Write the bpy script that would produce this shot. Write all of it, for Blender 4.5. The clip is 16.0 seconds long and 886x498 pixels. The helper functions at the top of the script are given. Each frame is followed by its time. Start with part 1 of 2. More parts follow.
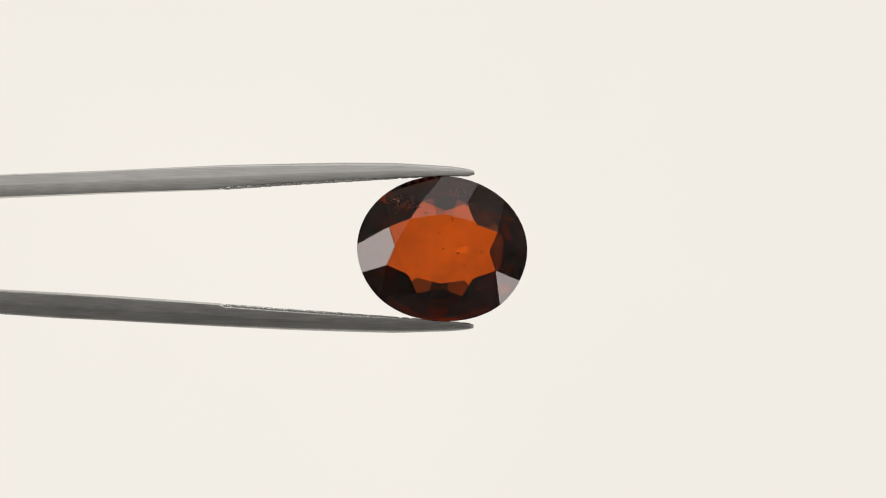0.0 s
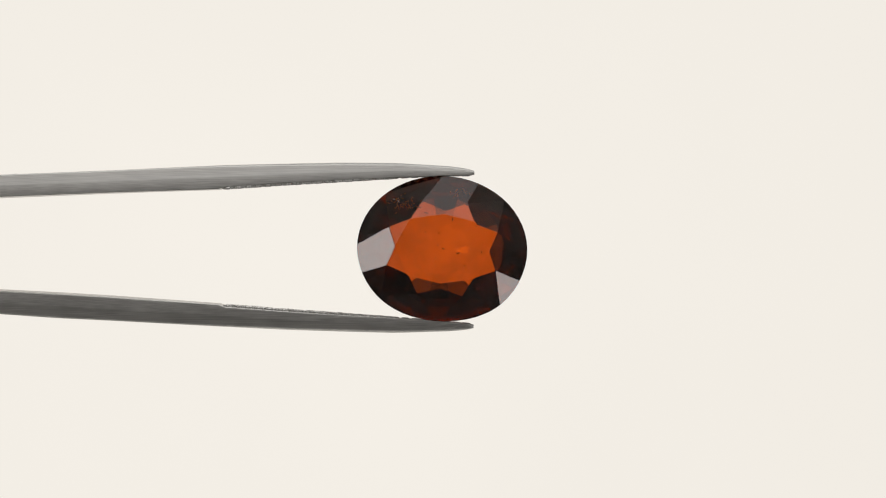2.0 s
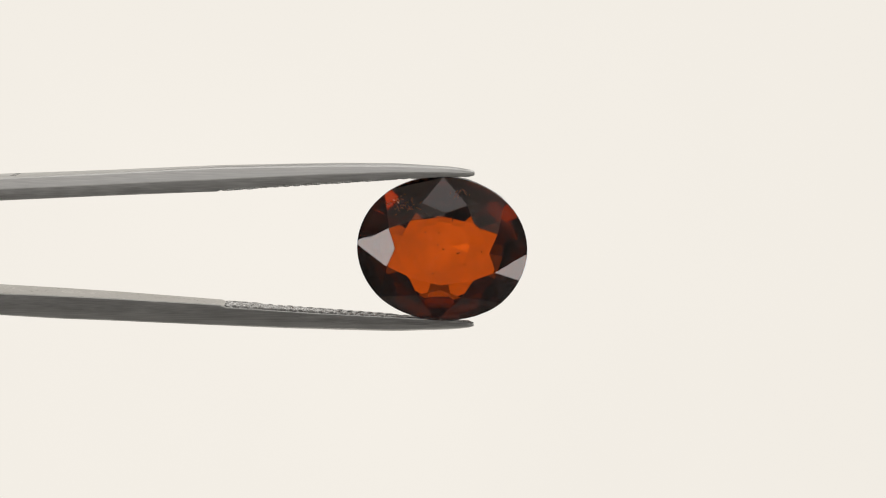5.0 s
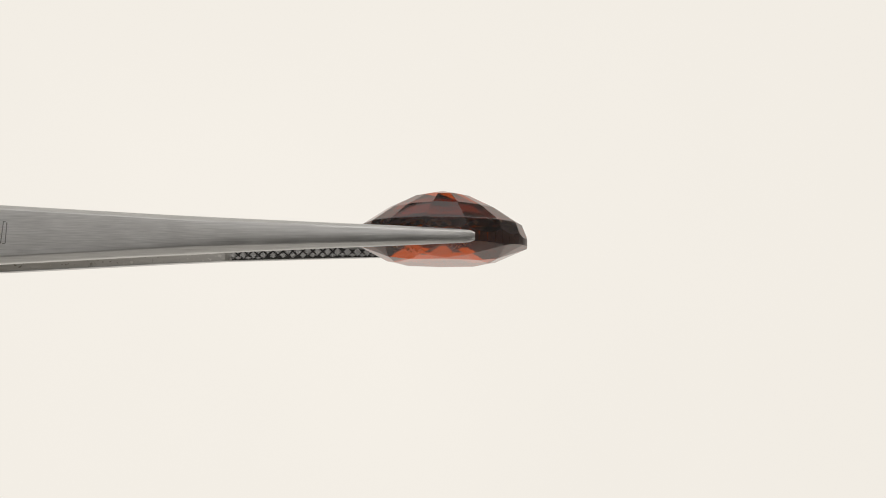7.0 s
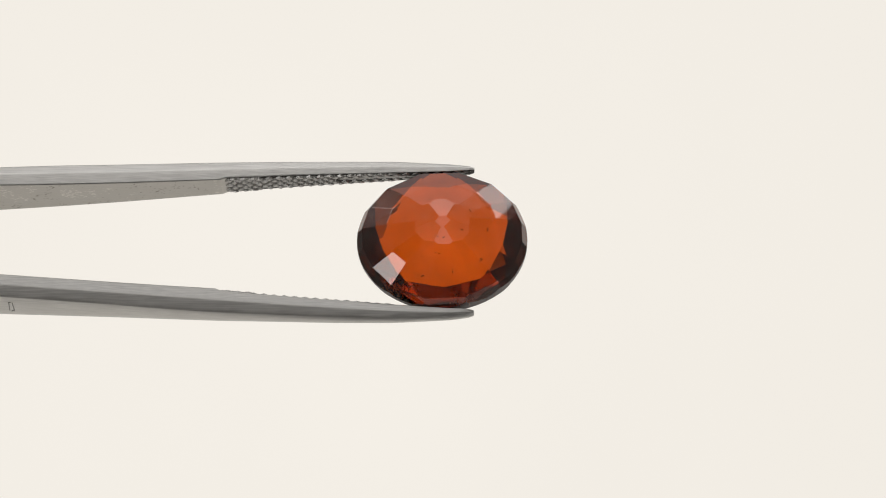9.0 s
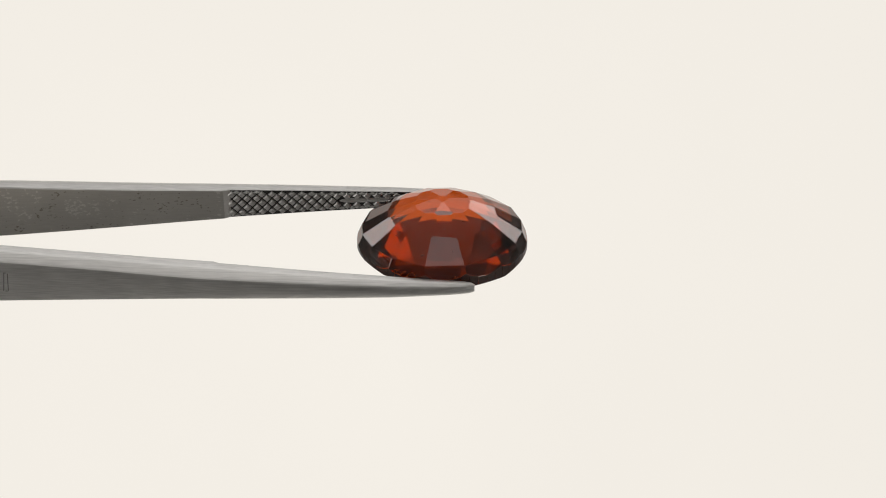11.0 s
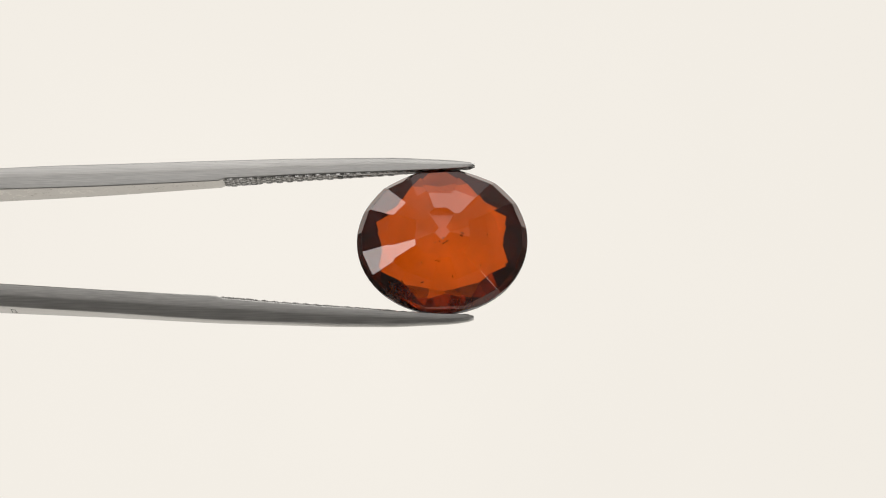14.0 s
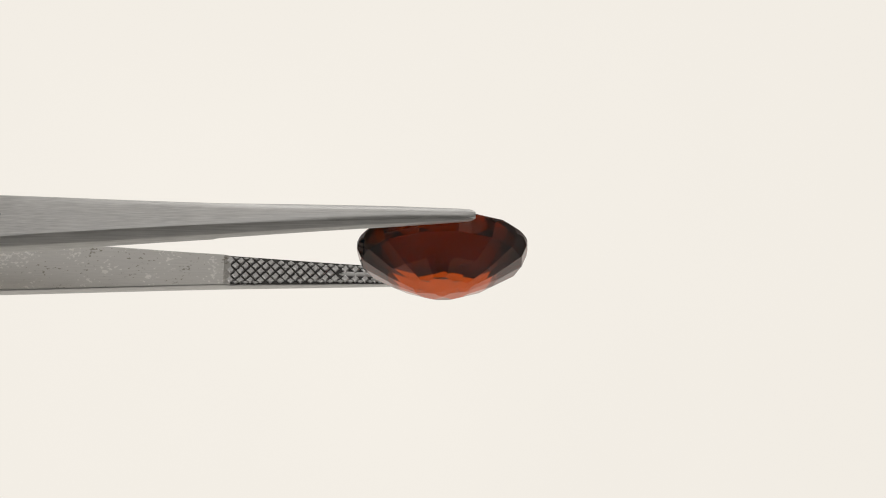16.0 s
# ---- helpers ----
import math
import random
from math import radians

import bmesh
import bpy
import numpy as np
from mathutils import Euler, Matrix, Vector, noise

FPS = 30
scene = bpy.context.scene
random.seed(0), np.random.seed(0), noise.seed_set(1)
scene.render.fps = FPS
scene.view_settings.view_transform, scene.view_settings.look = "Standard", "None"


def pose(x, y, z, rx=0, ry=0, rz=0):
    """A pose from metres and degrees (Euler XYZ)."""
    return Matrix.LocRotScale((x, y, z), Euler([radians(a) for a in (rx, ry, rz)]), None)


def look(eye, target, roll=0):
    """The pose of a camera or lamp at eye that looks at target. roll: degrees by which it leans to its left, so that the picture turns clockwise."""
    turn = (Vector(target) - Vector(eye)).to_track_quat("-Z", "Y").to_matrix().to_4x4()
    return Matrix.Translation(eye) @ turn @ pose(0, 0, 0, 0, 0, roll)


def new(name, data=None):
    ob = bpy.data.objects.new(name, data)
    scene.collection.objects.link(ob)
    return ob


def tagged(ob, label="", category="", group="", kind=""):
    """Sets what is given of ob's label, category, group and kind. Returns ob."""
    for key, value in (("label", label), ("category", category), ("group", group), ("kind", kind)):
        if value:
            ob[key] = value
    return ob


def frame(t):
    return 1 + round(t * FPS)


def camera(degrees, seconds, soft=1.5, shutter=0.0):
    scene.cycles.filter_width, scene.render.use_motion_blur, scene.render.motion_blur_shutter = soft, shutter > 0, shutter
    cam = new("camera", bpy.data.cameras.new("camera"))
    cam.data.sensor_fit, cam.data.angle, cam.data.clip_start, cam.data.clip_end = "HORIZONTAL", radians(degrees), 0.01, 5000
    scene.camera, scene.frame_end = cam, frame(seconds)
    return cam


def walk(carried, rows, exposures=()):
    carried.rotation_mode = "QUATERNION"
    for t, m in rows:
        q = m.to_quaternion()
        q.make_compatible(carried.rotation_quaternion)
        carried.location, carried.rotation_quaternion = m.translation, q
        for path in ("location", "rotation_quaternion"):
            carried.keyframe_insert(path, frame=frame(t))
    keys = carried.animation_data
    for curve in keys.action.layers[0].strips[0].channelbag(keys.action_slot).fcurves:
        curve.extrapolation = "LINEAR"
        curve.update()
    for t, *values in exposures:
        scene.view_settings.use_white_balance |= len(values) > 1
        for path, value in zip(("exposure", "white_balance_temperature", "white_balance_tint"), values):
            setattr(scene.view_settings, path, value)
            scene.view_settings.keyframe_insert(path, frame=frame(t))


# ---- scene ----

# ---- camera: a still close-up, 0.16 m from the stone ----
S = 4e-5            # metres to one unit of the small plan below (0.04 mm)
AXIS_Z = 0.200      # height of the turning axis over the table
F_LEN = 784 / math.tan(radians(22.0 / 2))
cam = camera(22.0, 16.0, soft=1.05)
eye = (0.0, -F_LEN * S, AXIS_Z - 5.8 * S)
still = look(eye, (0.0, 0.0, AXIS_Z - 5.8 * S), roll=0.2)
walk(cam, [(0.0, still), (16.0, still)], exposures=[(0.0, 0.0), (16.0, 0.0)])

# ---- world: a dim white studio ----
world = bpy.data.worlds.new("studio")
scene.world = world
world.use_nodes = True
world.node_tree.nodes["Background"].inputs[0].default_value = (0.95, 0.93, 0.9, 1)
world.node_tree.nodes["Background"].inputs[1].default_value = 0.25


# ---- materials ----
def material(name):
    m = bpy.data.materials.new(name)
    m.use_nodes = True
    nt = m.node_tree
    nt.nodes.clear()
    out = nt.nodes.new("ShaderNodeOutputMaterial")
    return m, nt, out


def node(nt, kind, **values):
    n = nt.nodes.new(kind)
    for key, value in values.items():
        n.inputs[key].default_value = value
    return n


def noise_of(nt, scale, detail=4.0, stretch=(1, 1, 1)):
    """Noise on the object's own coordinates, stretched along its axes."""
    co = nt.nodes.new("ShaderNodeTexCoord")
    mp = nt.nodes.new("ShaderNodeMapping")
    mp.inputs["Scale"].default_value = stretch
    nz = node(nt, "ShaderNodeTexNoise", Scale=scale, Detail=detail)
    nt.links.new(co.outputs["Object"], mp.inputs["Vector"])
    nt.links.new(mp.outputs["Vector"], nz.inputs["Vector"])
    return nz


def ramp_of(nt, source, stops):
    rp = nt.nodes.new("ShaderNodeValToRGB")
    rp.color_ramp.elements[0].position, rp.color_ramp.elements[0].color = stops[0][0], (*stops[0][1], 1)
    rp.color_ramp.elements[1].position, rp.color_ramp.elements[1].color = stops[-1][0], (*stops[-1][1], 1)
    for at, col in stops[1:-1]:
        rp.color_ramp.elements.new(at).color = (*col, 1)
    nt.links.new(source, rp.inputs["Fac"])
    return rp


def steel(name, base, rough, pits=False, streak=0.17):
    m, nt, out = material(name)
    bs = node(nt, "ShaderNodeBsdfPrincipled", Metallic=1.0)
    brush = noise_of(nt, 14000.0, 6.0, (0.018, 1, 1))
    cloud = noise_of(nt, 420.0, 3.0)
    mix = nt.nodes.new("ShaderNodeMath")
    mix.operation = "MULTIPLY_ADD"
    mix.inputs[1].default_value = 0.8
    nt.links.new(brush.outputs["Fac"], mix.inputs[0])
    half = nt.nodes.new("ShaderNodeMath")
    half.operation = "MULTIPLY"
    half.inputs[1].default_value = 0.2
    nt.links.new(cloud.outputs["Fac"], half.inputs[0])
    nt.links.new(half.outputs[0], mix.inputs[2])
    lo = tuple(c * (1 - streak) for c in base)
    hi = tuple(c * (1 + streak) for c in base)
    colour = ramp_of(nt, mix.outputs[0], [(0.35, lo), (0.65, hi)])
    last = colour.outputs["Color"]
    if pits:
        spots = noise_of(nt, 5200.0, 2.5, (0.7, 1, 1))
        patch = noise_of(nt, 520.0, 2.0)
        sum_ = nt.nodes.new("ShaderNodeMath")
        sum_.operation = "MULTIPLY"
        nt.links.new(spots.outputs["Fac"], sum_.inputs[0])
        nt.links.new(patch.outputs["Fac"], sum_.inputs[1])
        mask = ramp_of(nt, sum_.outputs[0], [(0.135, (0.55, 0.53, 0.49)), (0.165, (1, 1, 1)), (0.345, (1, 1, 1)), (0.385, (1.28, 1.28, 1.28))])
        mul = nt.nodes.new("ShaderNodeMix")
        mul.data_type, mul.blend_type = "RGBA", "MULTIPLY"
        mul.inputs["Factor"].default_value = 1.0
        nt.links.new(last, mul.inputs["A"])
        nt.links.new(mask.outputs["Color"], mul.inputs["B"])
        last = mul.outputs["Result"]
    nt.links.new(last, bs.inputs["Base Color"])
    rr = ramp_of(nt, mix.outputs[0], [(0.3, (rough * 0.8,) * 3), (0.7, (rough * 1.25,) * 3)])
    nt.links.new(rr.outputs["Color"], bs.inputs["Roughness"])
    bump = node(nt, "ShaderNodeBump", Strength=0.2, Distance=2e-6)
    nt.links.new(brush.outputs["Fac"], bump.inputs["Height"])
    nt.links.new(bump.outputs["Normal"], bs.inputs["Normal"])
    nt.links.new(bs.outputs["BSDF"], out.inputs["Surface"])
    return m


def matte(name, lo, hi, scale, rough=0.9):
    m, nt, out = material(name)
    bs = node(nt, "ShaderNodeBsdfPrincipled", Roughness=rough)
    nz = noise_of(nt, scale, 6.0)
    rp = ramp_of(nt, nz.outputs["Fac"], [(0.35, lo), (0.65, hi)])
    nt.links.new(rp.outputs["Color"], bs.inputs["Base Color"])
    nt.links.new(bs.outputs["BSDF"], out.inputs["Surface"])
    return m


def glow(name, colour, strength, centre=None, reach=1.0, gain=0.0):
    """A lit cloth; a centre paints a soft brighter pool into its glow."""
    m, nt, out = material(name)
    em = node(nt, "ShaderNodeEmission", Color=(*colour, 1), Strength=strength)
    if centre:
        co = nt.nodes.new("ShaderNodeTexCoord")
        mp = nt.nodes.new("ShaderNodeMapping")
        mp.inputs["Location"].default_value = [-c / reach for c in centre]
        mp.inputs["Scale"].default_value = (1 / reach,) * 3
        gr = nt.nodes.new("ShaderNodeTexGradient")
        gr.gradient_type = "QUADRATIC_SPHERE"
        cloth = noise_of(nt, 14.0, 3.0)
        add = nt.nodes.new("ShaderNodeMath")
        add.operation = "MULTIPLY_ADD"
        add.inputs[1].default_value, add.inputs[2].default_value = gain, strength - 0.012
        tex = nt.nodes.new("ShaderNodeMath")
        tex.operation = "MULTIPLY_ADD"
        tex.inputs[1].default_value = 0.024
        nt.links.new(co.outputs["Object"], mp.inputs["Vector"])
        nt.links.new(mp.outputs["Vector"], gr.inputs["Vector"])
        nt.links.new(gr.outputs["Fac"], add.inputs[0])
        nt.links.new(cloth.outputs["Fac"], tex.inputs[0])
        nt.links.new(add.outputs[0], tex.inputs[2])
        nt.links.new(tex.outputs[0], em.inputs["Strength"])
    nt.links.new(em.outputs[0], out.inputs["Surface"])
    return m


def gem_glass(name, tint, deep, ior):
    """Coloured glass whose outer gloss stays white."""
    m, nt, out = material(name)
    clear = node(nt, "ShaderNodeBsdfRefraction", IOR=ior, Roughness=0.09)
    body = noise_of(nt, 420.0, 5.0)
    hue = ramp_of(nt, body.outputs["Fac"], [(0.3, tuple(c * 0.89 for c in tint)), (0.7, tuple(min(1.0, c * 1.1) for c in tint))])
    nt.links.new(hue.outputs["Color"], clear.inputs["Color"])
    inner = node(nt, "ShaderNodeBsdfGlossy", Color=(*deep, 1), Roughness=0.08)
    fres = node(nt, "ShaderNodeFresnel", IOR=ior)
    glass = nt.nodes.new("ShaderNodeMixShader")
    nt.links.new(fres.outputs[0], glass.inputs["Fac"])
    nt.links.new(clear.outputs[0], glass.inputs[1])
    nt.links.new(inner.outputs[0], glass.inputs[2])
    gloss = node(nt, "ShaderNodeBsdfGlossy", Color=(1, 0.98, 0.97, 1), Roughness=0.02)
    lw = node(nt, "ShaderNodeLayerWeight", Blend=0.5)
    pw = nt.nodes.new("ShaderNodeMath")
    pw.operation = "POWER"
    pw.inputs[1].default_value = 6.0
    nt.links.new(lw.outputs["Facing"], pw.inputs[0])
    fac = nt.nodes.new("ShaderNodeMath")
    fac.operation = "MULTIPLY_ADD"
    fac.inputs[1].default_value, fac.inputs[2].default_value = 0.85, 0.076
    nt.links.new(pw.outputs[0], fac.inputs[0])
    wob = noise_of(nt, 900.0, 2.0)
    bump = node(nt, "ShaderNodeBump", Strength=0.05, Distance=2e-5)
    nt.links.new(wob.outputs["Fac"], bump.inputs["Height"])
    nt.links.new(bump.outputs["Normal"], clear.inputs["Normal"])
    mx = nt.nodes.new("ShaderNodeMixShader")
    nt.links.new(fac.outputs[0], mx.inputs["Fac"])
    nt.links.new(glass.outputs[0], mx.inputs[1])
    nt.links.new(gloss.outputs[0], mx.inputs[2])
    nt.links.new(mx.outputs[0], out.inputs["Surface"])
    return m


STEEL = steel("brushed_steel", (0.575, 0.566, 0.55), 0.40, streak=0.15)
STEEL_IN = steel("worn_steel", (0.52, 0.503, 0.475), 0.38, pits=True, streak=0.06)
STEEL_KNURL = steel("knurled_steel", (0.50, 0.49, 0.475), 0.46)
# Steel between the teeth: the grooves' shade is put into this dark colour.
GROOVE_SHADE = steel("groove_shade_steel", (0.07, 0.068, 0.064), 0.5)
ENGRAVED = matte("engraving", (0.12, 0.115, 0.11), (0.24, 0.235, 0.225), 4000.0, 0.6)
HESSONITE = gem_glass("hessonite", (0.80, 0.304, 0.036), (0.14, 0.027, 0.012), 1.745)
GIRDLE = matte("ground_girdle", (0.035, 0.014, 0.009), (0.06, 0.025, 0.016), 5000.0, 0.42)
SPECK = matte("dark_inclusion", (0.03, 0.008, 0.002), (0.06, 0.015, 0.004), 9000.0, 0.6)
GLINT = matte("pale_inclusion", (0.70, 0.42, 0.24), (0.85, 0.6, 0.4), 9000.0, 0.5)
WHITE = matte("white_cloth", (0.74, 0.73, 0.71), (0.80, 0.79, 0.77), 60.0)
GREY = matte("grey_board", (0.33, 0.328, 0.32), (0.39, 0.387, 0.38), 40.0)
DARK = matte("dark_cloth", (0.16, 0.157, 0.152), (0.21, 0.206, 0.2), 90.0)
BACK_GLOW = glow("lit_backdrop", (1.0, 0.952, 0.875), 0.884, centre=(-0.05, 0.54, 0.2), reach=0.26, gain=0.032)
SOFT_GLOW = glow("softbox_diffuser", (1.0, 0.98, 0.96), 4.2)
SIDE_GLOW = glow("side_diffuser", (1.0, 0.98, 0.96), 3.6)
TOP_GLOW = glow("overhead_diffuser", (1.0, 0.98, 0.96), 1.9)
REAR_GLOW = glow("rear_diffuser", (1.0, 0.98, 0.96), 0.9)
FRONT_GLOW = glow("front_diffuser", (1.0, 0.98, 0.96), 0.95)


# ---- mesh helpers ----
def mesh_of(name, bm, mats):
    me = bpy.data.meshes.new(name)
    bm.normal_update()
    bm.to_mesh(me)
    bm.free()
    for m in mats:
        me.materials.append(m)
    return me


def part(name, bm, mat, parent, label=""):
    ob = new(name, mesh_of(name, bm, mat if isinstance(mat, (list, tuple)) else [mat]))
    if parent:
        ob.parent = parent
    return tagged(ob, label)


def box_bm(lo, hi, bevel=0.0):
    bm = bmesh.new()
    bmesh.ops.create_cube(bm, size=1.0)
    for v in bm.verts:
        v.co = Vector([lo[k] + (v.co[k] + 0.5) * (hi[k] - lo[k]) for k in range(3)])
    if bevel:
        bmesh.ops.bevel(bm, geom=list(bm.edges), offset=bevel, segments=2, affect="EDGES")
    return bm


def structure(name, lo, hi, mat, label):
    ob = new(name, mesh_of(name, box_bm(lo, hi), [mat]))
    return tagged(ob, label, name.split("_")[0], kind="structure")


# ---- the light tent round the stone ----
BASE = -0.35
structure("floor", (-0.6, -0.7, BASE - 0.02), (0.6, 0.6, BASE), GREY, "plain pale grey board under the stone")
# Unseen dark sheet, added so that steel and stone reflect a dark low front.
structure("table_cloth", (-0.58, -0.69, BASE), (0.58, -0.185, BASE + 0.004), DARK, "unseen dark grey sheet added to darken low front reflections")
# Unseen white sheet, added to brighten what the tilted stone refracts.
structure("paper_sheet", (-0.58, 0.03, BASE), (0.58, 0.54, BASE + 0.003), WHITE, "unseen white sheet added to brighten the view through the stone")
structure("backdrop", (-0.44, 0.54, BASE), (0.44, 0.55, 0.64), BACK_GLOW, "lit warm white backdrop with a soft brighter pool painted in")
structure("wall_north", (-0.6, 0.55, BASE), (0.6, 0.57, 0.8), GREY, "pale grey cloth behind the lit backdrop")
structure("wall_west", (-0.62, -0.7, BASE), (-0.6, 0.57, 0.8), GREY, "plain pale grey cloth side of the light tent")
structure("wall_east", (0.6, -0.7, BASE), (0.62, 0.57, 0.8), GREY, "plain pale grey cloth side of the light tent")
structure("wall_south", (-0.6, -0.72, 0.31), (0.6, -0.7, 0.8), WHITE, "white cloth front of the light tent")
# Unseen dark sheet, added to keep reflections towards the camera dark.
structure("curtain_south", (-0.6, -0.72, BASE), (0.6, -0.7, 0.31), DARK, "unseen dark grey sheet added to darken reflections of the camera side")
structure("ceiling", (-0.62, -0.72, 0.8), (0.62, 0.57, 0.82), WHITE, "plain white cloth top of the light tent")


def softbox(name, width, height, mat, m, label, rim=0.012):
    """A shallow black tray with a glowing cloth in front; it faces its own -Z."""
    root = new(name)
    tagged(root, label, "studio light", group="tent lights")
    bm = bmesh.new()
    w, h, d = width / 2, height / 2, 0.04
    for lo, hi in (((-w, -h, 0.028), (w, h, d)), ((-w, -h, 0), (-w + rim, h, 0.028)), ((w - rim, -h, 0), (w, h, 0.028)),
                   ((-w + rim, -h, 0), (w - rim, -h + rim, 0.028)), ((-w + rim, h - rim, 0), (w - rim, h, 0.028))):
        piece = box_bm(lo, hi)
        tmp = bpy.data.meshes.new("piece")
        piece.to_mesh(tmp)
        piece.free()
        bm.from_mesh(tmp)
        bpy.data.meshes.remove(tmp)
    part("housing", bm, DARK, root)
    lip = rim if rim > 0.005 else -0.001
    part("diffuser", box_bm((-w + lip, -h + lip, 0.004 if lip > 0 else -0.004), (w - lip, h - lip, 0.022)), mat, root, "glowing white diffuser cloth")
    root.matrix_basis = m
    return root


softbox("softbox", 0.30, 0.40, SOFT_GLOW, Matrix(((0, 0, -1, -0.56), (1, 0, 0, -0.40), (0, -1, 0, 0.10), (0, 0, 0, 1))), "glowing white softbox fixed to the tent wall")
softbox("softbox", 0.34, 0.22, SIDE_GLOW, Matrix(((0, 0, 1, 0.56), (1, 0, 0, -0.36), (0, 1, 0, -0.22), (0, 0, 0, 1))), "glowing white softbox fixed to the tent wall")
softbox("front_softbox", 0.42, 0.41, FRONT_GLOW, Matrix(((1, 0, 0, 0), (0, 0, -1, -0.66), (0, 1, 0, 0.595), (0, 0, 0, 1))), "white softbox on the tent front over the camera")
for bar_y, bar_wide, bar_long, bar_glow in ((-0.565, 0.46, 0.18, FRONT_GLOW), (-0.11, 0.36, 0.17, TOP_GLOW), (0.12, 0.46, 0.18, REAR_GLOW), (0.35, 0.46, 0.18, REAR_GLOW)):
    softbox("light_bar", bar_wide, bar_long, bar_glow, Matrix.Translation((0, bar_y, 0.76)), "white light bar under the tent top", rim=0.0015)
# Two unseen lights, added to give the side facets their bright reflections.
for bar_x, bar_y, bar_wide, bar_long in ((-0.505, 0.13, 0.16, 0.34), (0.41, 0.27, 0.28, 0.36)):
    softbox("added_corner_light", bar_wide, bar_long, SIDE_GLOW, Matrix.Translation((bar_x, bar_y, 0.76)), "unseen square light added for the facet highlights", rim=0.0015)


# ---- the tweezers ----
def at(x, u, f):
    """Plan units to local metres: x along the arms, u across the jaws, f towards the camera."""
    return Vector((x * S, -f * S, u * S))


def table(x, pairs):
    xs = [p[0] for p in pairs]
    return float(np.interp(x, xs, [p[1] for p in pairs]))


TIP = 55.0
STEP = -388.0
# inner face and outer face of each jaw, and its width, along x
A_IN = [(-2700, 4), (-1800, 24), (-784, 82.5), (-684, 86.8), (-584, 91.2), (-484, 95.0), (-388, 98.3), (-284, 105.4), (-184, 111.6), (-84, 118.2), (0, 122.6), (53, 123.0)]
A_OUT = [(-2700, 44), (-1800, 68), (-784, 122.5), (-684, 126.8), (-584, 131.2), (-484, 136.5), (-384, 141.4), (-284, 144.2), (-184, 146.6), (-84, 146.4), (16, 140.7), (53, 135.2)]
B_IN = [(-2700, 4.0), (-1800, 22.0), (-784, 81.5), (-684, 86.2), (-584, 91.8), (-484, 98.5), (-388, 105.1), (-284, 112.8), (-184, 119.4), (-84, 126.6), (0, 132.7), (53, 137.3)]
B_OUT = [(-2700, 44.0), (-1800, 66.0), (-784, 123.5), (-684, 130.5), (-584, 135.1), (-484, 140.3), (-384, 145.4), (-284, 150.1), (-184, 153.2), (-84, 155.4), (16, 151.9), (53, 148.3)]
WIDTH = [(-2700, 190), (-1800, 180), (-784, 104), (-484, 70), (-384, 60), (-184, 42), (-84, 34), (53, 21)]
A_F = [(-2700, 0), (-784, -2), (53, 0)]
B_F = [(-2700, -8), (-784, -11), (-384, -14.5), (53, -12.5)]
RECESS = 3.4


def relief(x):
    """How much of the full tooth depth is left towards the tip."""
    return max(0.28, min(1.0, (53 - x) / 260.0))


def jaw_bm(inner, outer, centre, sign):
    bm = bmesh.new()
    xs = sorted(set([-2700, -2500, -2200, -1900, -1600, -1300, -1100, -950, -850] + list(range(-784, -396, 28)) + [-396, -388, -384]
                    + list(range(-370, 50, 20)) + [46, 50, TIP]))
    loops = []
    for x in xs:
        w, i, o, c = table(x, WIDTH) / 2, table(x, inner), table(x, outer), table(x, centre)
        floor_in = i
        if x > STEP - 8:
            floor_in += RECESS * min(1.0, (x - (STEP - 8)) / 10.0) * relief(x)
        k = 1.0 if x < 46 else (0.93 if x < 50 else (0.82 if x < TIP else 0.6))
        mid, t = (i + o) / 2, (o - i)
        dip = (floor_in - i) / t
        dx = min(0.255 * t, 0.34 * w)
        c_up = 0.02 + 0.12 * max(0.0, min(1.0, (x + 420) / 450.0))
        flat = w - dx
        edge = [(w * 0.96, dip), (w, dip + 0.04), (w, 0.47), (w - 0.02 * t, 0.54), (flat + 0.04 * t, 0.935 - c_up), (flat - 0.01 * t, 0.985 - c_up), (flat * 0.72, 1.0 - 0.45 * c_up), (flat * 0.35, 1.0 - 0.1 * c_up)]
        prof = edge + [(-f, u) for f, u in edge[::-1]]
        loop = []
        for pf, pu in prof:
            u = mid + (pu - 0.5) * t * k
            loop.append(bm.verts.new(at(x, sign * u, c + pf * k)))
        loops.append(loop)
    n = len(loops[0])
    sharp = {0, 1, 4, 5, 10, 11, 14, 15}
    for a, b in zip(loops, loops[1:]):
        for j in range(n):
            face = bm.faces.new((a[j], a[(j + 1) % n], b[(j + 1) % n], b[j]))
            face.smooth = True
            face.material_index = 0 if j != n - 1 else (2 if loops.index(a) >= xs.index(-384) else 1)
    bm.faces.new(loops[0])
    bm.faces.new(loops[-1][::-1])
    bmesh.ops.recalc_face_normals(bm, faces=list(bm.faces))
    bm.edges.ensure_lookup_table()
    index = {v: (r, j) for r, lp in enumerate(loops) for j, v in enumerate(lp)}
    for e in bm.edges:
        (r1, j1), (r2, j2) = index[e.verts[0]], index[e.verts[1]]
        if (j1 == j2 and j1 in sharp) or (r1 == r2 and r1 in (0, len(loops) - 1)):
            e.smooth = False
        if r1 == r2 and {j1, j2} == {0, n - 1} and abs(xs[r1] + 390) < 9:
            e.smooth = False
    return bm


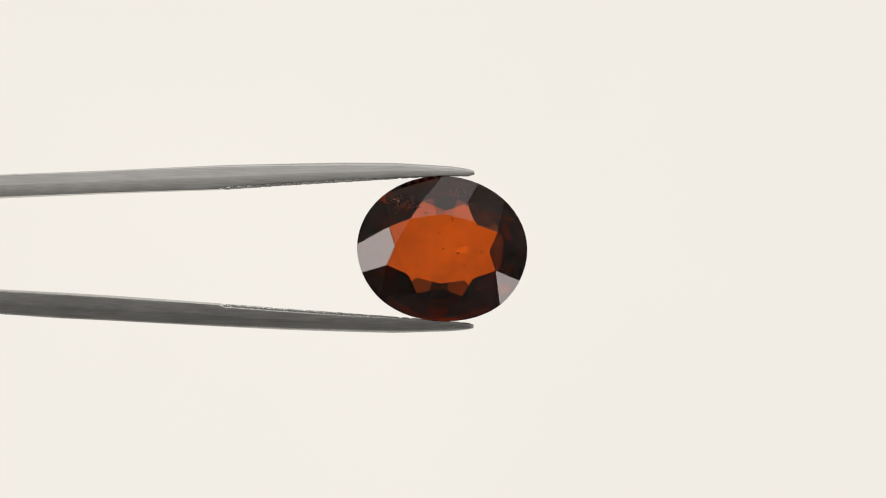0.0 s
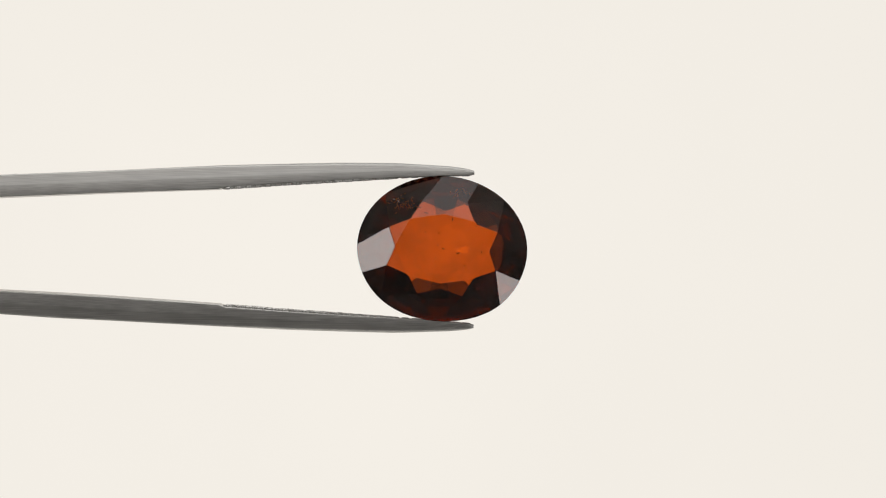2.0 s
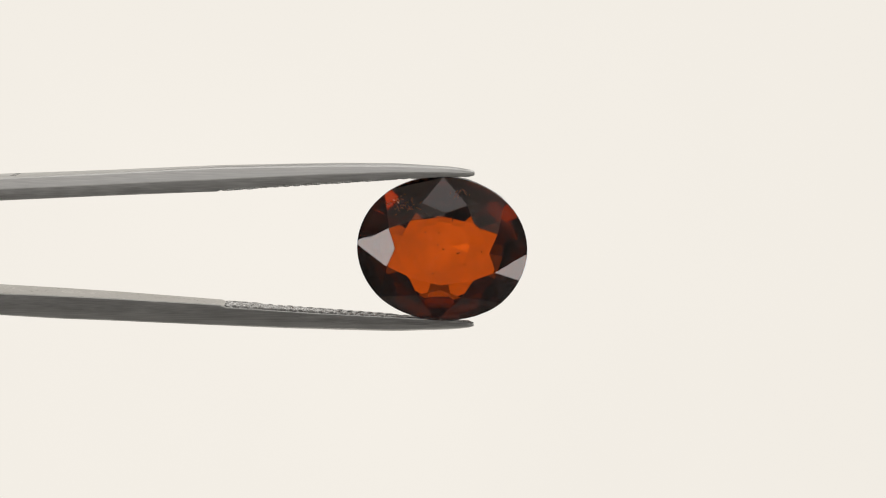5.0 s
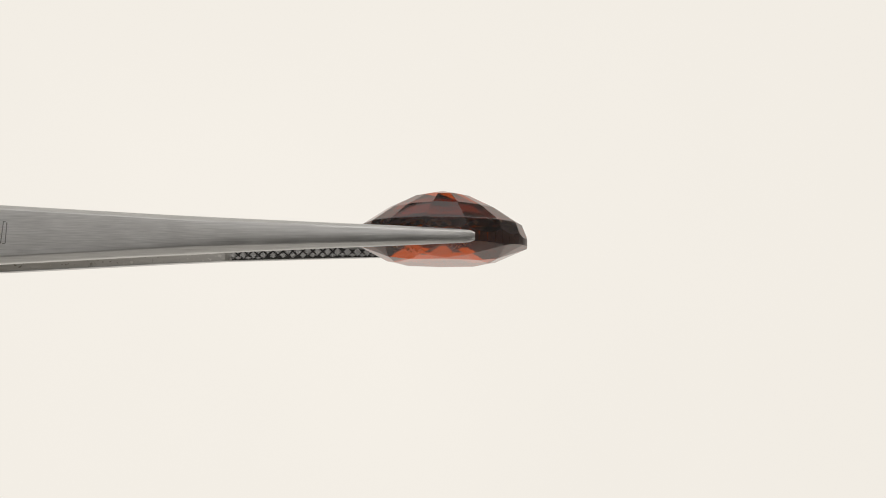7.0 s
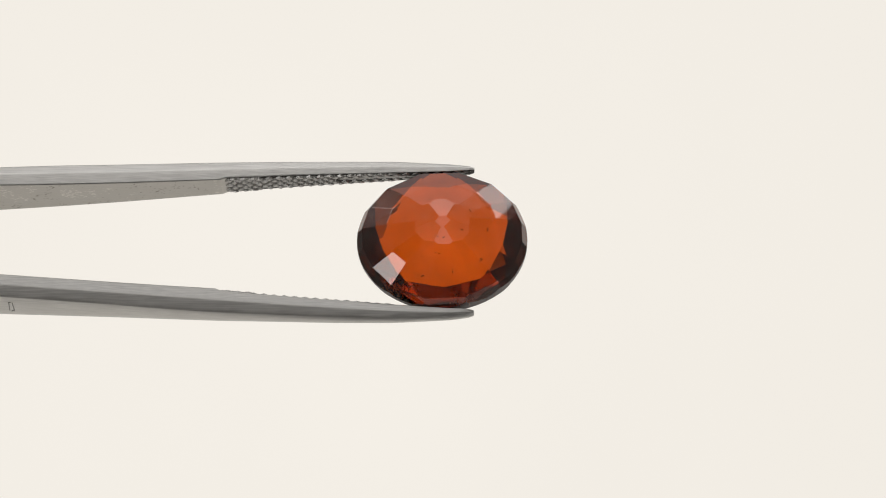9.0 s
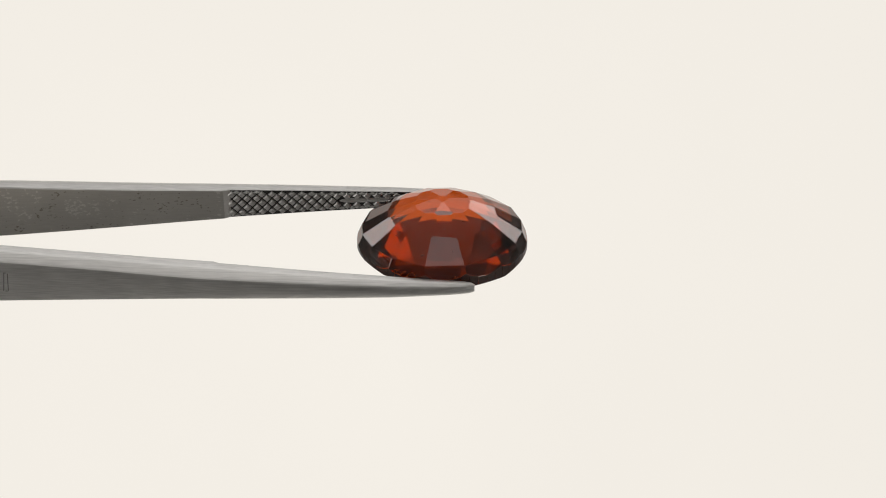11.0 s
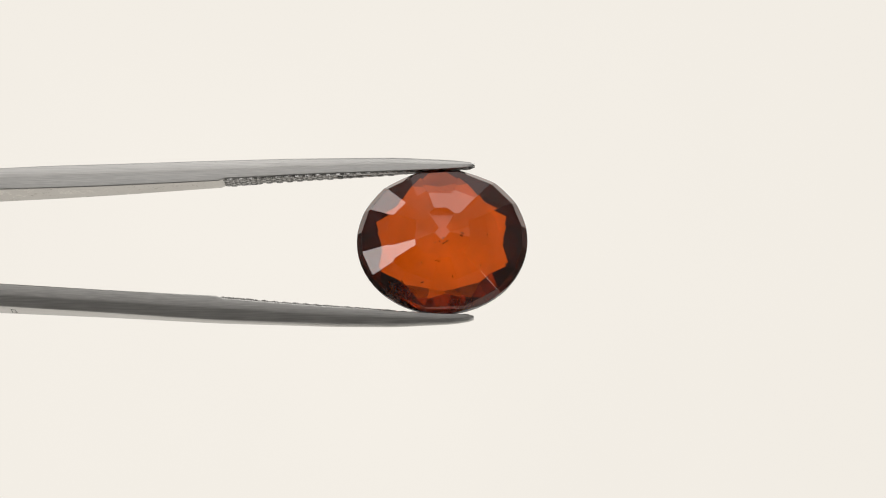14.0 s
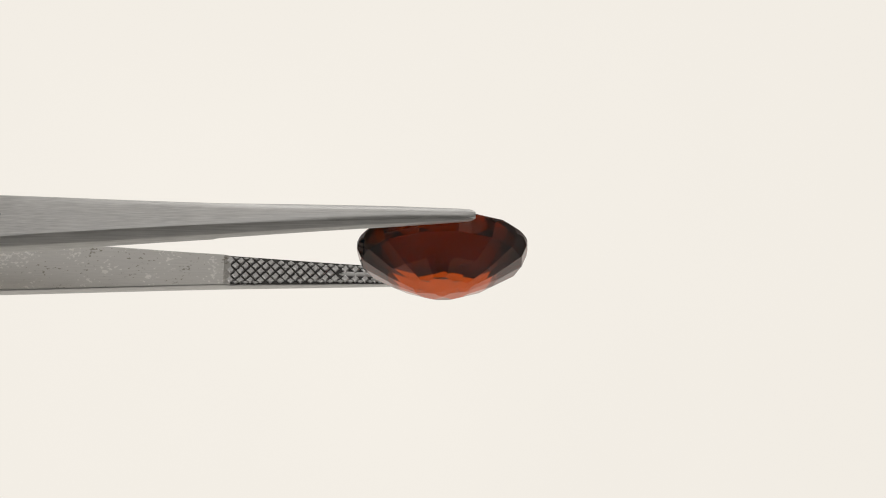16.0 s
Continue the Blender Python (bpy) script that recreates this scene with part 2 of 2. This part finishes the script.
def tooth_mesh():
    """A blunt four-sided tooth, 0.7 mm across its corners, pointing along +Z."""
    bm = bmesh.new()
    rings = [[bm.verts.new((dx * r * S, dy * r * S, z * S)) for dx, dy in ((1, 0), (0, 1.04), (-1, 0), (0, -1.04))] for r, z in ((8.0, -0.6), (6.6, 2.2), (4.9, 3.6))]
    bm.faces.new(rings[-1])
    bm.faces.new(rings[0][::-1])
    for low, top in zip(rings, rings[1:]):
        for j in range(4):
            bm.faces.new((low[j], low[(j + 1) % 4], top[(j + 1) % 4], top[j]))
    return mesh_of("tooth", bm, [STEEL_KNURL])


TOOTH = tooth_mesh()
tweezers = new("tweezers")
tagged(tweezers, "brushed stainless steel gem tweezers gripping an oval stone", "tweezers")

for inner, outer, centre, sign in ((A_IN, A_OUT, A_F, 1), (B_IN, B_OUT, B_F, -1)):
    arm = part("arm", jaw_bm(inner, outer, centre, sign), [STEEL, STEEL_IN, GROOVE_SHADE], tweezers, "tapered steel arm with a cross-cut gripping face")
    rng = random.Random(5 + sign)
    col = 0
    x = STEP + (4.5 if sign > 0 else 6.5)
    while x < TIP - 6:
        half = table(x, WIDTH) / 2 * 0.94
        for row in range(-4, 5):
            if (row + col) % 2:
                continue
            lo, hi = max(row * 9.8 - 8.8, -half), min(row * 9.8 + 8.8, half)
            if hi - lo < 5.5 or (x > -186 and abs(row) < 1):
                continue
            f, wide = (lo + hi) / 2, (hi - lo) / 17.6
            grow = relief(x)
            u = table(x, inner) + RECESS * grow
            slope = math.atan((table(x + 5, inner) - table(x - 5, inner)) / 10)
            ob = new("tooth", TOOTH)
            ob.parent = arm
            turn = Matrix.Rotation(0 if sign < 0 else math.pi, 4, "X")
            ob.matrix_basis = (Matrix.Translation(at(x, sign * u, table(x, centre) + f)) @ Matrix.Rotation(-sign * slope, 4, "Y") @ turn
                               @ Matrix.Diagonal((1, wide, grow * rng.uniform(0.85, 1.05), 1)))
        x += 9.0
        col += 1
    # the smooth channel down the middle of the teeth
    bm = bmesh.new()
    spine = []
    for x in range(-188, 48, 12):
        u, c, slim = table(x, inner) + RECESS * relief(x), table(x, centre), 0.35 if x in (-188, 40) else 1.0
        spine.append([bm.verts.new(at(x, sign * (u - h * slim), c + f * slim)) for f, h in ((-5.2, -0.5), (-4.2, 0.5), (0, 0.2), (4.2, 0.5), (5.2, -0.5))])
    for p, q in zip(spine, spine[1:]):
        for j in range(4):
            bm.faces.new((p[j], p[j + 1], q[j + 1], q[j])).smooth = True
        bm.faces.new((p[4], p[0], q[0], q[4]))
    bm.faces.new(spine[0])
    bm.faces.new(spine[-1][::-1])
    bmesh.ops.recalc_face_normals(bm, faces=bm.faces[:])
    part("channel", bm, STEEL_KNURL, arm, "smooth worn channel between the teeth")
    # worn lettering at the picture's edge: a narrow loop on one arm, slanted strokes on the other
    strokes = [(-757, 0, 19, -6), (-750, 0, 18, -3), (-753.5, 19, 2.6, 90), (-753.5, -19, 2.6, 90)] if sign > 0 else [(-764, -8, 12, 12), (-771, -10, 12, -22), (-778, -8, 12, 8)]
    for bx, bf, bl, slant in strokes:
        u = table(bx, outer)
        bm = box_bm((-0.8 * S, -bl * S, -1.0 * S), (0.8 * S, bl * S, 0.3 * S), 0.15 * S)
        mark = part("engraved_mark", bm, ENGRAVED, arm, "dark engraved stroke")
        mark.matrix_basis = Matrix.Translation(at(bx, sign * u, table(bx, centre) + bf)) @ Matrix.Rotation(radians(slant), 4, "Z")


# ---- the turning shaft that carries the tweezers, fixed to the tent wall ----
def lathe_bm(profile, n=24):
    """A round piece about the X axis from (x, radius) pairs."""
    bm = bmesh.new()
    rings = [[bm.verts.new((x, r * math.cos(2 * math.pi * k / n), r * math.sin(2 * math.pi * k / n))) for k in range(n)] for x, r in profile]
    for a, b in zip(rings, rings[1:]):
        for k in range(n):
            bm.faces.new((a[k], a[(k + 1) % n], b[(k + 1) % n], b[k]))
    bm.faces.new(rings[0][::-1])
    bm.faces.new(rings[-1])
    bmesh.ops.recalc_face_normals(bm, faces=list(bm.faces))
    return bm


holder = new("rotating_holder")
tagged(holder, "grey steel shaft that turns the tweezers", "holder")
holder.matrix_basis = pose(0, 0, AXIS_Z)
part("flange", lathe_bm([(-0.60, 0.03), (-0.594, 0.03), (-0.592, 0.028), (-0.592, 0.006)]), STEEL, holder)
part("shaft", lathe_bm([(-0.592, 0.0045), (-0.118, 0.0045)]), STEEL, holder)
part("chuck", lathe_bm([(-0.118, 0.0045), (-0.116, 0.007), (-0.105, 0.007), (-0.102, 0.005)]), STEEL, holder)


# ---- the oval stone ----
GEM_A, GEM_B, GEM_U, GEM_F, GEM_X = 150.5, 128.3, -5.3, 0.0, -1.5
TABLE_Z = 0.30


def gem_bm():
    """The solid inside its facet planes, in a round plan that is then stretched to the oval."""
    rng = random.Random(11)
    tau = 2 * math.pi
    planes = []

    def spot(r, phi, z):
        return Vector((r * math.cos(phi), r * math.sin(phi), z))

    def facet(p, n, ground=False):
        planes.append((p, n.normalized(), ground))

    def crown(p, q, w):
        n = (q - p).cross(w - p)
        facet(p, n if n.z > 0 else -n)

    for k in range(56):
        phi = tau * k / 56
        full = (0.034 if math.cos(phi) > 0 else 0.02) * max(0.0, -math.sin(phi)) * math.sin(2 * phi) ** 2
        facet(spot(1.0 + full, phi, 0), spot(1.0, phi, 0), True)
    facet(Vector((0, 0, TABLE_Z)), Vector((0, 0, 1)))
    # crown: a brilliant's eight stars, eight kites and sixteen half facets round the table
    turn = tau / 16

    def lift(phi):
        """The girdle waves up towards the table at one shoulder."""
        return 0.085 * max(0.0, math.cos(phi - radians(42))) ** 3

    reach = [0.553, 0.55, 0.475, 0.55]
    corner = [spot(reach[k % 4], 2 * k * turn, TABLE_Z) for k in range(8)]
    foot_z = [lift(2 * k * turn) + (0.085 if k == 2 else 0.05 if k == 6 else 0.0) for k in range(8)]
    foot = [spot(1.002, 2 * k * turn + rng.uniform(-0.04, 0.04), foot_z[k]) for k in range(8)]
    # height of each kite where its two stars touch it, and the stars halfway between neighbours
    kite_z = [TABLE_Z - (TABLE_Z - foot_z[k]) * (0.637 - reach[k % 4]) / (1 - reach[k % 4]) for k in range(8)]
    star = [spot(0.69, (2 * k + 1) * turn, (kite_z[k] + kite_z[(k + 1) % 8]) / 2) for k in range(8)]
    for k in range(8):
        crown(corner[k], corner[(k + 1) % 8], star[k])
        crown(star[k - 1], star[k], foot[k])
        low = spot(1.002, (2 * k + 1) * turn, (foot_z[k] + foot_z[(k + 1) % 8]) / 2 - 0.035)
        crown(star[k], foot[k], low)
        crown(star[k], foot[(k + 1) % 8], low)
    # pavilion: rows of facets in sixteen columns, wider on the long sides
    columns = [radians(c) for side in (90, 270) for c in (side - 72, side - 51.5, side - 27.4, side, side + 27.4, side + 51.5, side + 72, side + 90)]
    rows = [((1.008, -0.08), (0.932, -0.36), 1), ((0.932, -0.36), (0.62, -0.672), 1), ((0.62, -0.672), (0.33, -0.885), 1), ((0.33, -0.885), (0.0, -0.995), 2)]
    for (r0, z0), (r1, z1), stride in rows:
        slope = (z1 - z0) / (r1 - r0)
        for k in range(3 % stride, 16, stride):
            phi = columns[k] + rng.uniform(-0.02, 0.02)
            facet(spot(r0, phi, z0 + rng.uniform(-0.006, 0.006)), Vector((slope * math.cos(phi), slope * math.sin(phi), -1)))
    facet(Vector((0, 0, -0.968)), Vector((0, 0, -1)))
    lean = Vector((math.cos(radians(-3)), math.sin(radians(-3))))
    bm = bmesh.new()
    for k, (p, n, ground) in enumerate(planes):
        # a wide square in the facet's plane, trimmed by every other plane
        s1 = n.orthogonal().normalized() * 4
        s2 = n.cross(s1)
        poly = [p + s1 + s2, p - s1 + s2, p - s1 - s2, p + s1 - s2]
        for j, (q, m, other) in enumerate(planes):
            if j == k:
                continue
            kept = []
            for v, w in zip(poly, poly[1:] + poly[:1]):
                dv, dw = (v - q).dot(m), (w - q).dot(m)
                if dv <= 0:
                    kept.append(v)
                if (dv < 0 < dw) or (dw < 0 < dv):
                    kept.append(v + (w - v) * (dv / (dv - dw)))
            poly = kept
            if len(poly) < 3:
                break
        if len(poly) > 2:
            ring = []
            for v in poly:
                px, pu = v.x * GEM_A, v.y * GEM_B
                ring.append(bm.verts.new(at(GEM_X + px * lean.x - pu * lean.y, GEM_U + px * lean.y + pu * lean.x, GEM_F + v.z * 100)))
            bm.faces.new(ring).material_index = 1 if ground else 0
    bmesh.ops.remove_doubles(bm, verts=bm.verts[:], dist=0.6 * S)
    bmesh.ops.recalc_face_normals(bm, faces=bm.faces[:])
    bmesh.ops.bevel(bm, geom=bm.edges[:], offset=0.4 * S, segments=1, affect="EDGES", clamp_overlap=True)
    return bm


gemstone = new("gemstone", mesh_of("gemstone", gem_bm(), [HESSONITE, GIRDLE]))
tagged(gemstone, "faceted oval orange-brown hessonite garnet held in tweezers", "gemstone")


def speck_bm(length, thick, seed):
    rng = random.Random(seed)
    bm = bmesh.new()
    bmesh.ops.create_icosphere(bm, subdivisions=1, radius=1.0)
    for v in bm.verts:
        k = rng.uniform(0.7, 1.2)
        v.co = Vector((v.co.x * length * k, v.co.y * thick * k, v.co.z * thick * k)) * S
    return bm


rng = random.Random(3)
for x, u, f, length, thick, turn in ((28, -8, -20, 5, 1.4, -20), (2, 0, -10, 3, 1.2, 30), (-8, 6, -30, 2, 1, 60), (-30, 30, -15, 3, 1, 80), (-6, 28, -25, 3, 1, 20),
                                     (-12, -16, -20, 2, 0.9, 90), (-12, -30, -20, 2, 0.9, 90), (-16, -45, -20, 2.5, 1, 20), (18, 52, -10, 4, 1.2, 100),
                                     (-28, 60, -5, 6, 1.3, 20), (-70, 24, -20, 2, 1, 0), (70, -6, -30, 2.5, 1, 80), (60, 40, -20, 2.5, 1, 40), (40, -30, -40, 2.5, 1, 30)):
    ob = part("inclusion", speck_bm(length * 0.8, thick * 0.85, rng.random()), SPECK, gemstone, "tiny dark inclusion inside the stone")
    ob.matrix_basis = Matrix.Translation(at(GEM_X + x, GEM_U + u, f)) @ Matrix.Rotation(radians(turn), 4, "Y")
for k in range(60):
    if k < 46:
        x, u, f = -68 + rng.gauss(0, 15), 73 + rng.gauss(0, 8), 6 + rng.gauss(0, 4)
    else:
        x, u, f = 30 + rng.gauss(0, 12), 92 + rng.gauss(0, 4), 3 + rng.gauss(0, 2)
    # keep it well inside the girdle
    far = math.hypot(x / GEM_A, u / GEM_B) / 0.86
    if far > 1:
        x, u = x / far, u / far
    ob = part("inclusion", speck_bm(rng.uniform(1.5, 4.2), rng.uniform(0.8, 1.6), k), GLINT, gemstone, "tiny pale crystal inside the stone")
    ob.matrix_basis = Matrix.Translation(at(x, u, f)) @ Matrix.Rotation(rng.uniform(0, 3), 4, "Y")


# ---- what moves: tweezers and stone turn together about the long axis ----
def motions():
    turns = [(0.0, 0.0), (0.25, 8.0), (0.5, 15.5), (0.75, 23.8), (1.0, 32.3), (1.1, 32.6), (1.25, 27.5), (1.5, 18.8), (1.75, 9.8), (2.0, 0.3),
             (2.25, -10.0), (2.5, -20.5), (2.75, -30.6), (3.0, -39.3), (3.25, -47.3), (3.4, -50.0), (3.5, -48.3), (3.75, -39.4), (4.0, -29.3), (4.2, -22.0),
             (4.7, -3.5), (5.2, 15.2), (5.7, 34.0), (6.3, 55.7), (6.5, 63.3), (7.0, 82.5), (7.5, 101.0), (8.0, 119.2), (8.5, 137.5), (9.0, 156.3),
             (9.2, 163.6), (9.45, 171.2), (9.6, 173.0), (9.75, 170.0), (10.25, 152.3), (10.75, 134.0), (11.3, 114.0), (11.5, 106.8), (11.8, 97.2),
             (11.9, 95.6), (12.0, 96.0), (12.25, 104.3), (12.5, 113.3), (13.0, 132.0), (13.5, 150.3), (14.0, 169.5), (14.5, 189.0), (15.0, 207.3),
             (15.5, 225.3), (16.0, 243.2)]
    # the turning axis rises a little towards the holder
    tilt = Matrix.Rotation(radians(0.14), 4, "Y")
    level = tilt.inverted()
    for thing in (tweezers, gemstone, holder):
        walk(thing, [(t, pose(0, 0, AXIS_Z) @ tilt @ pose(0, 0, 0, a) @ level) for t, a in turns])


motions()
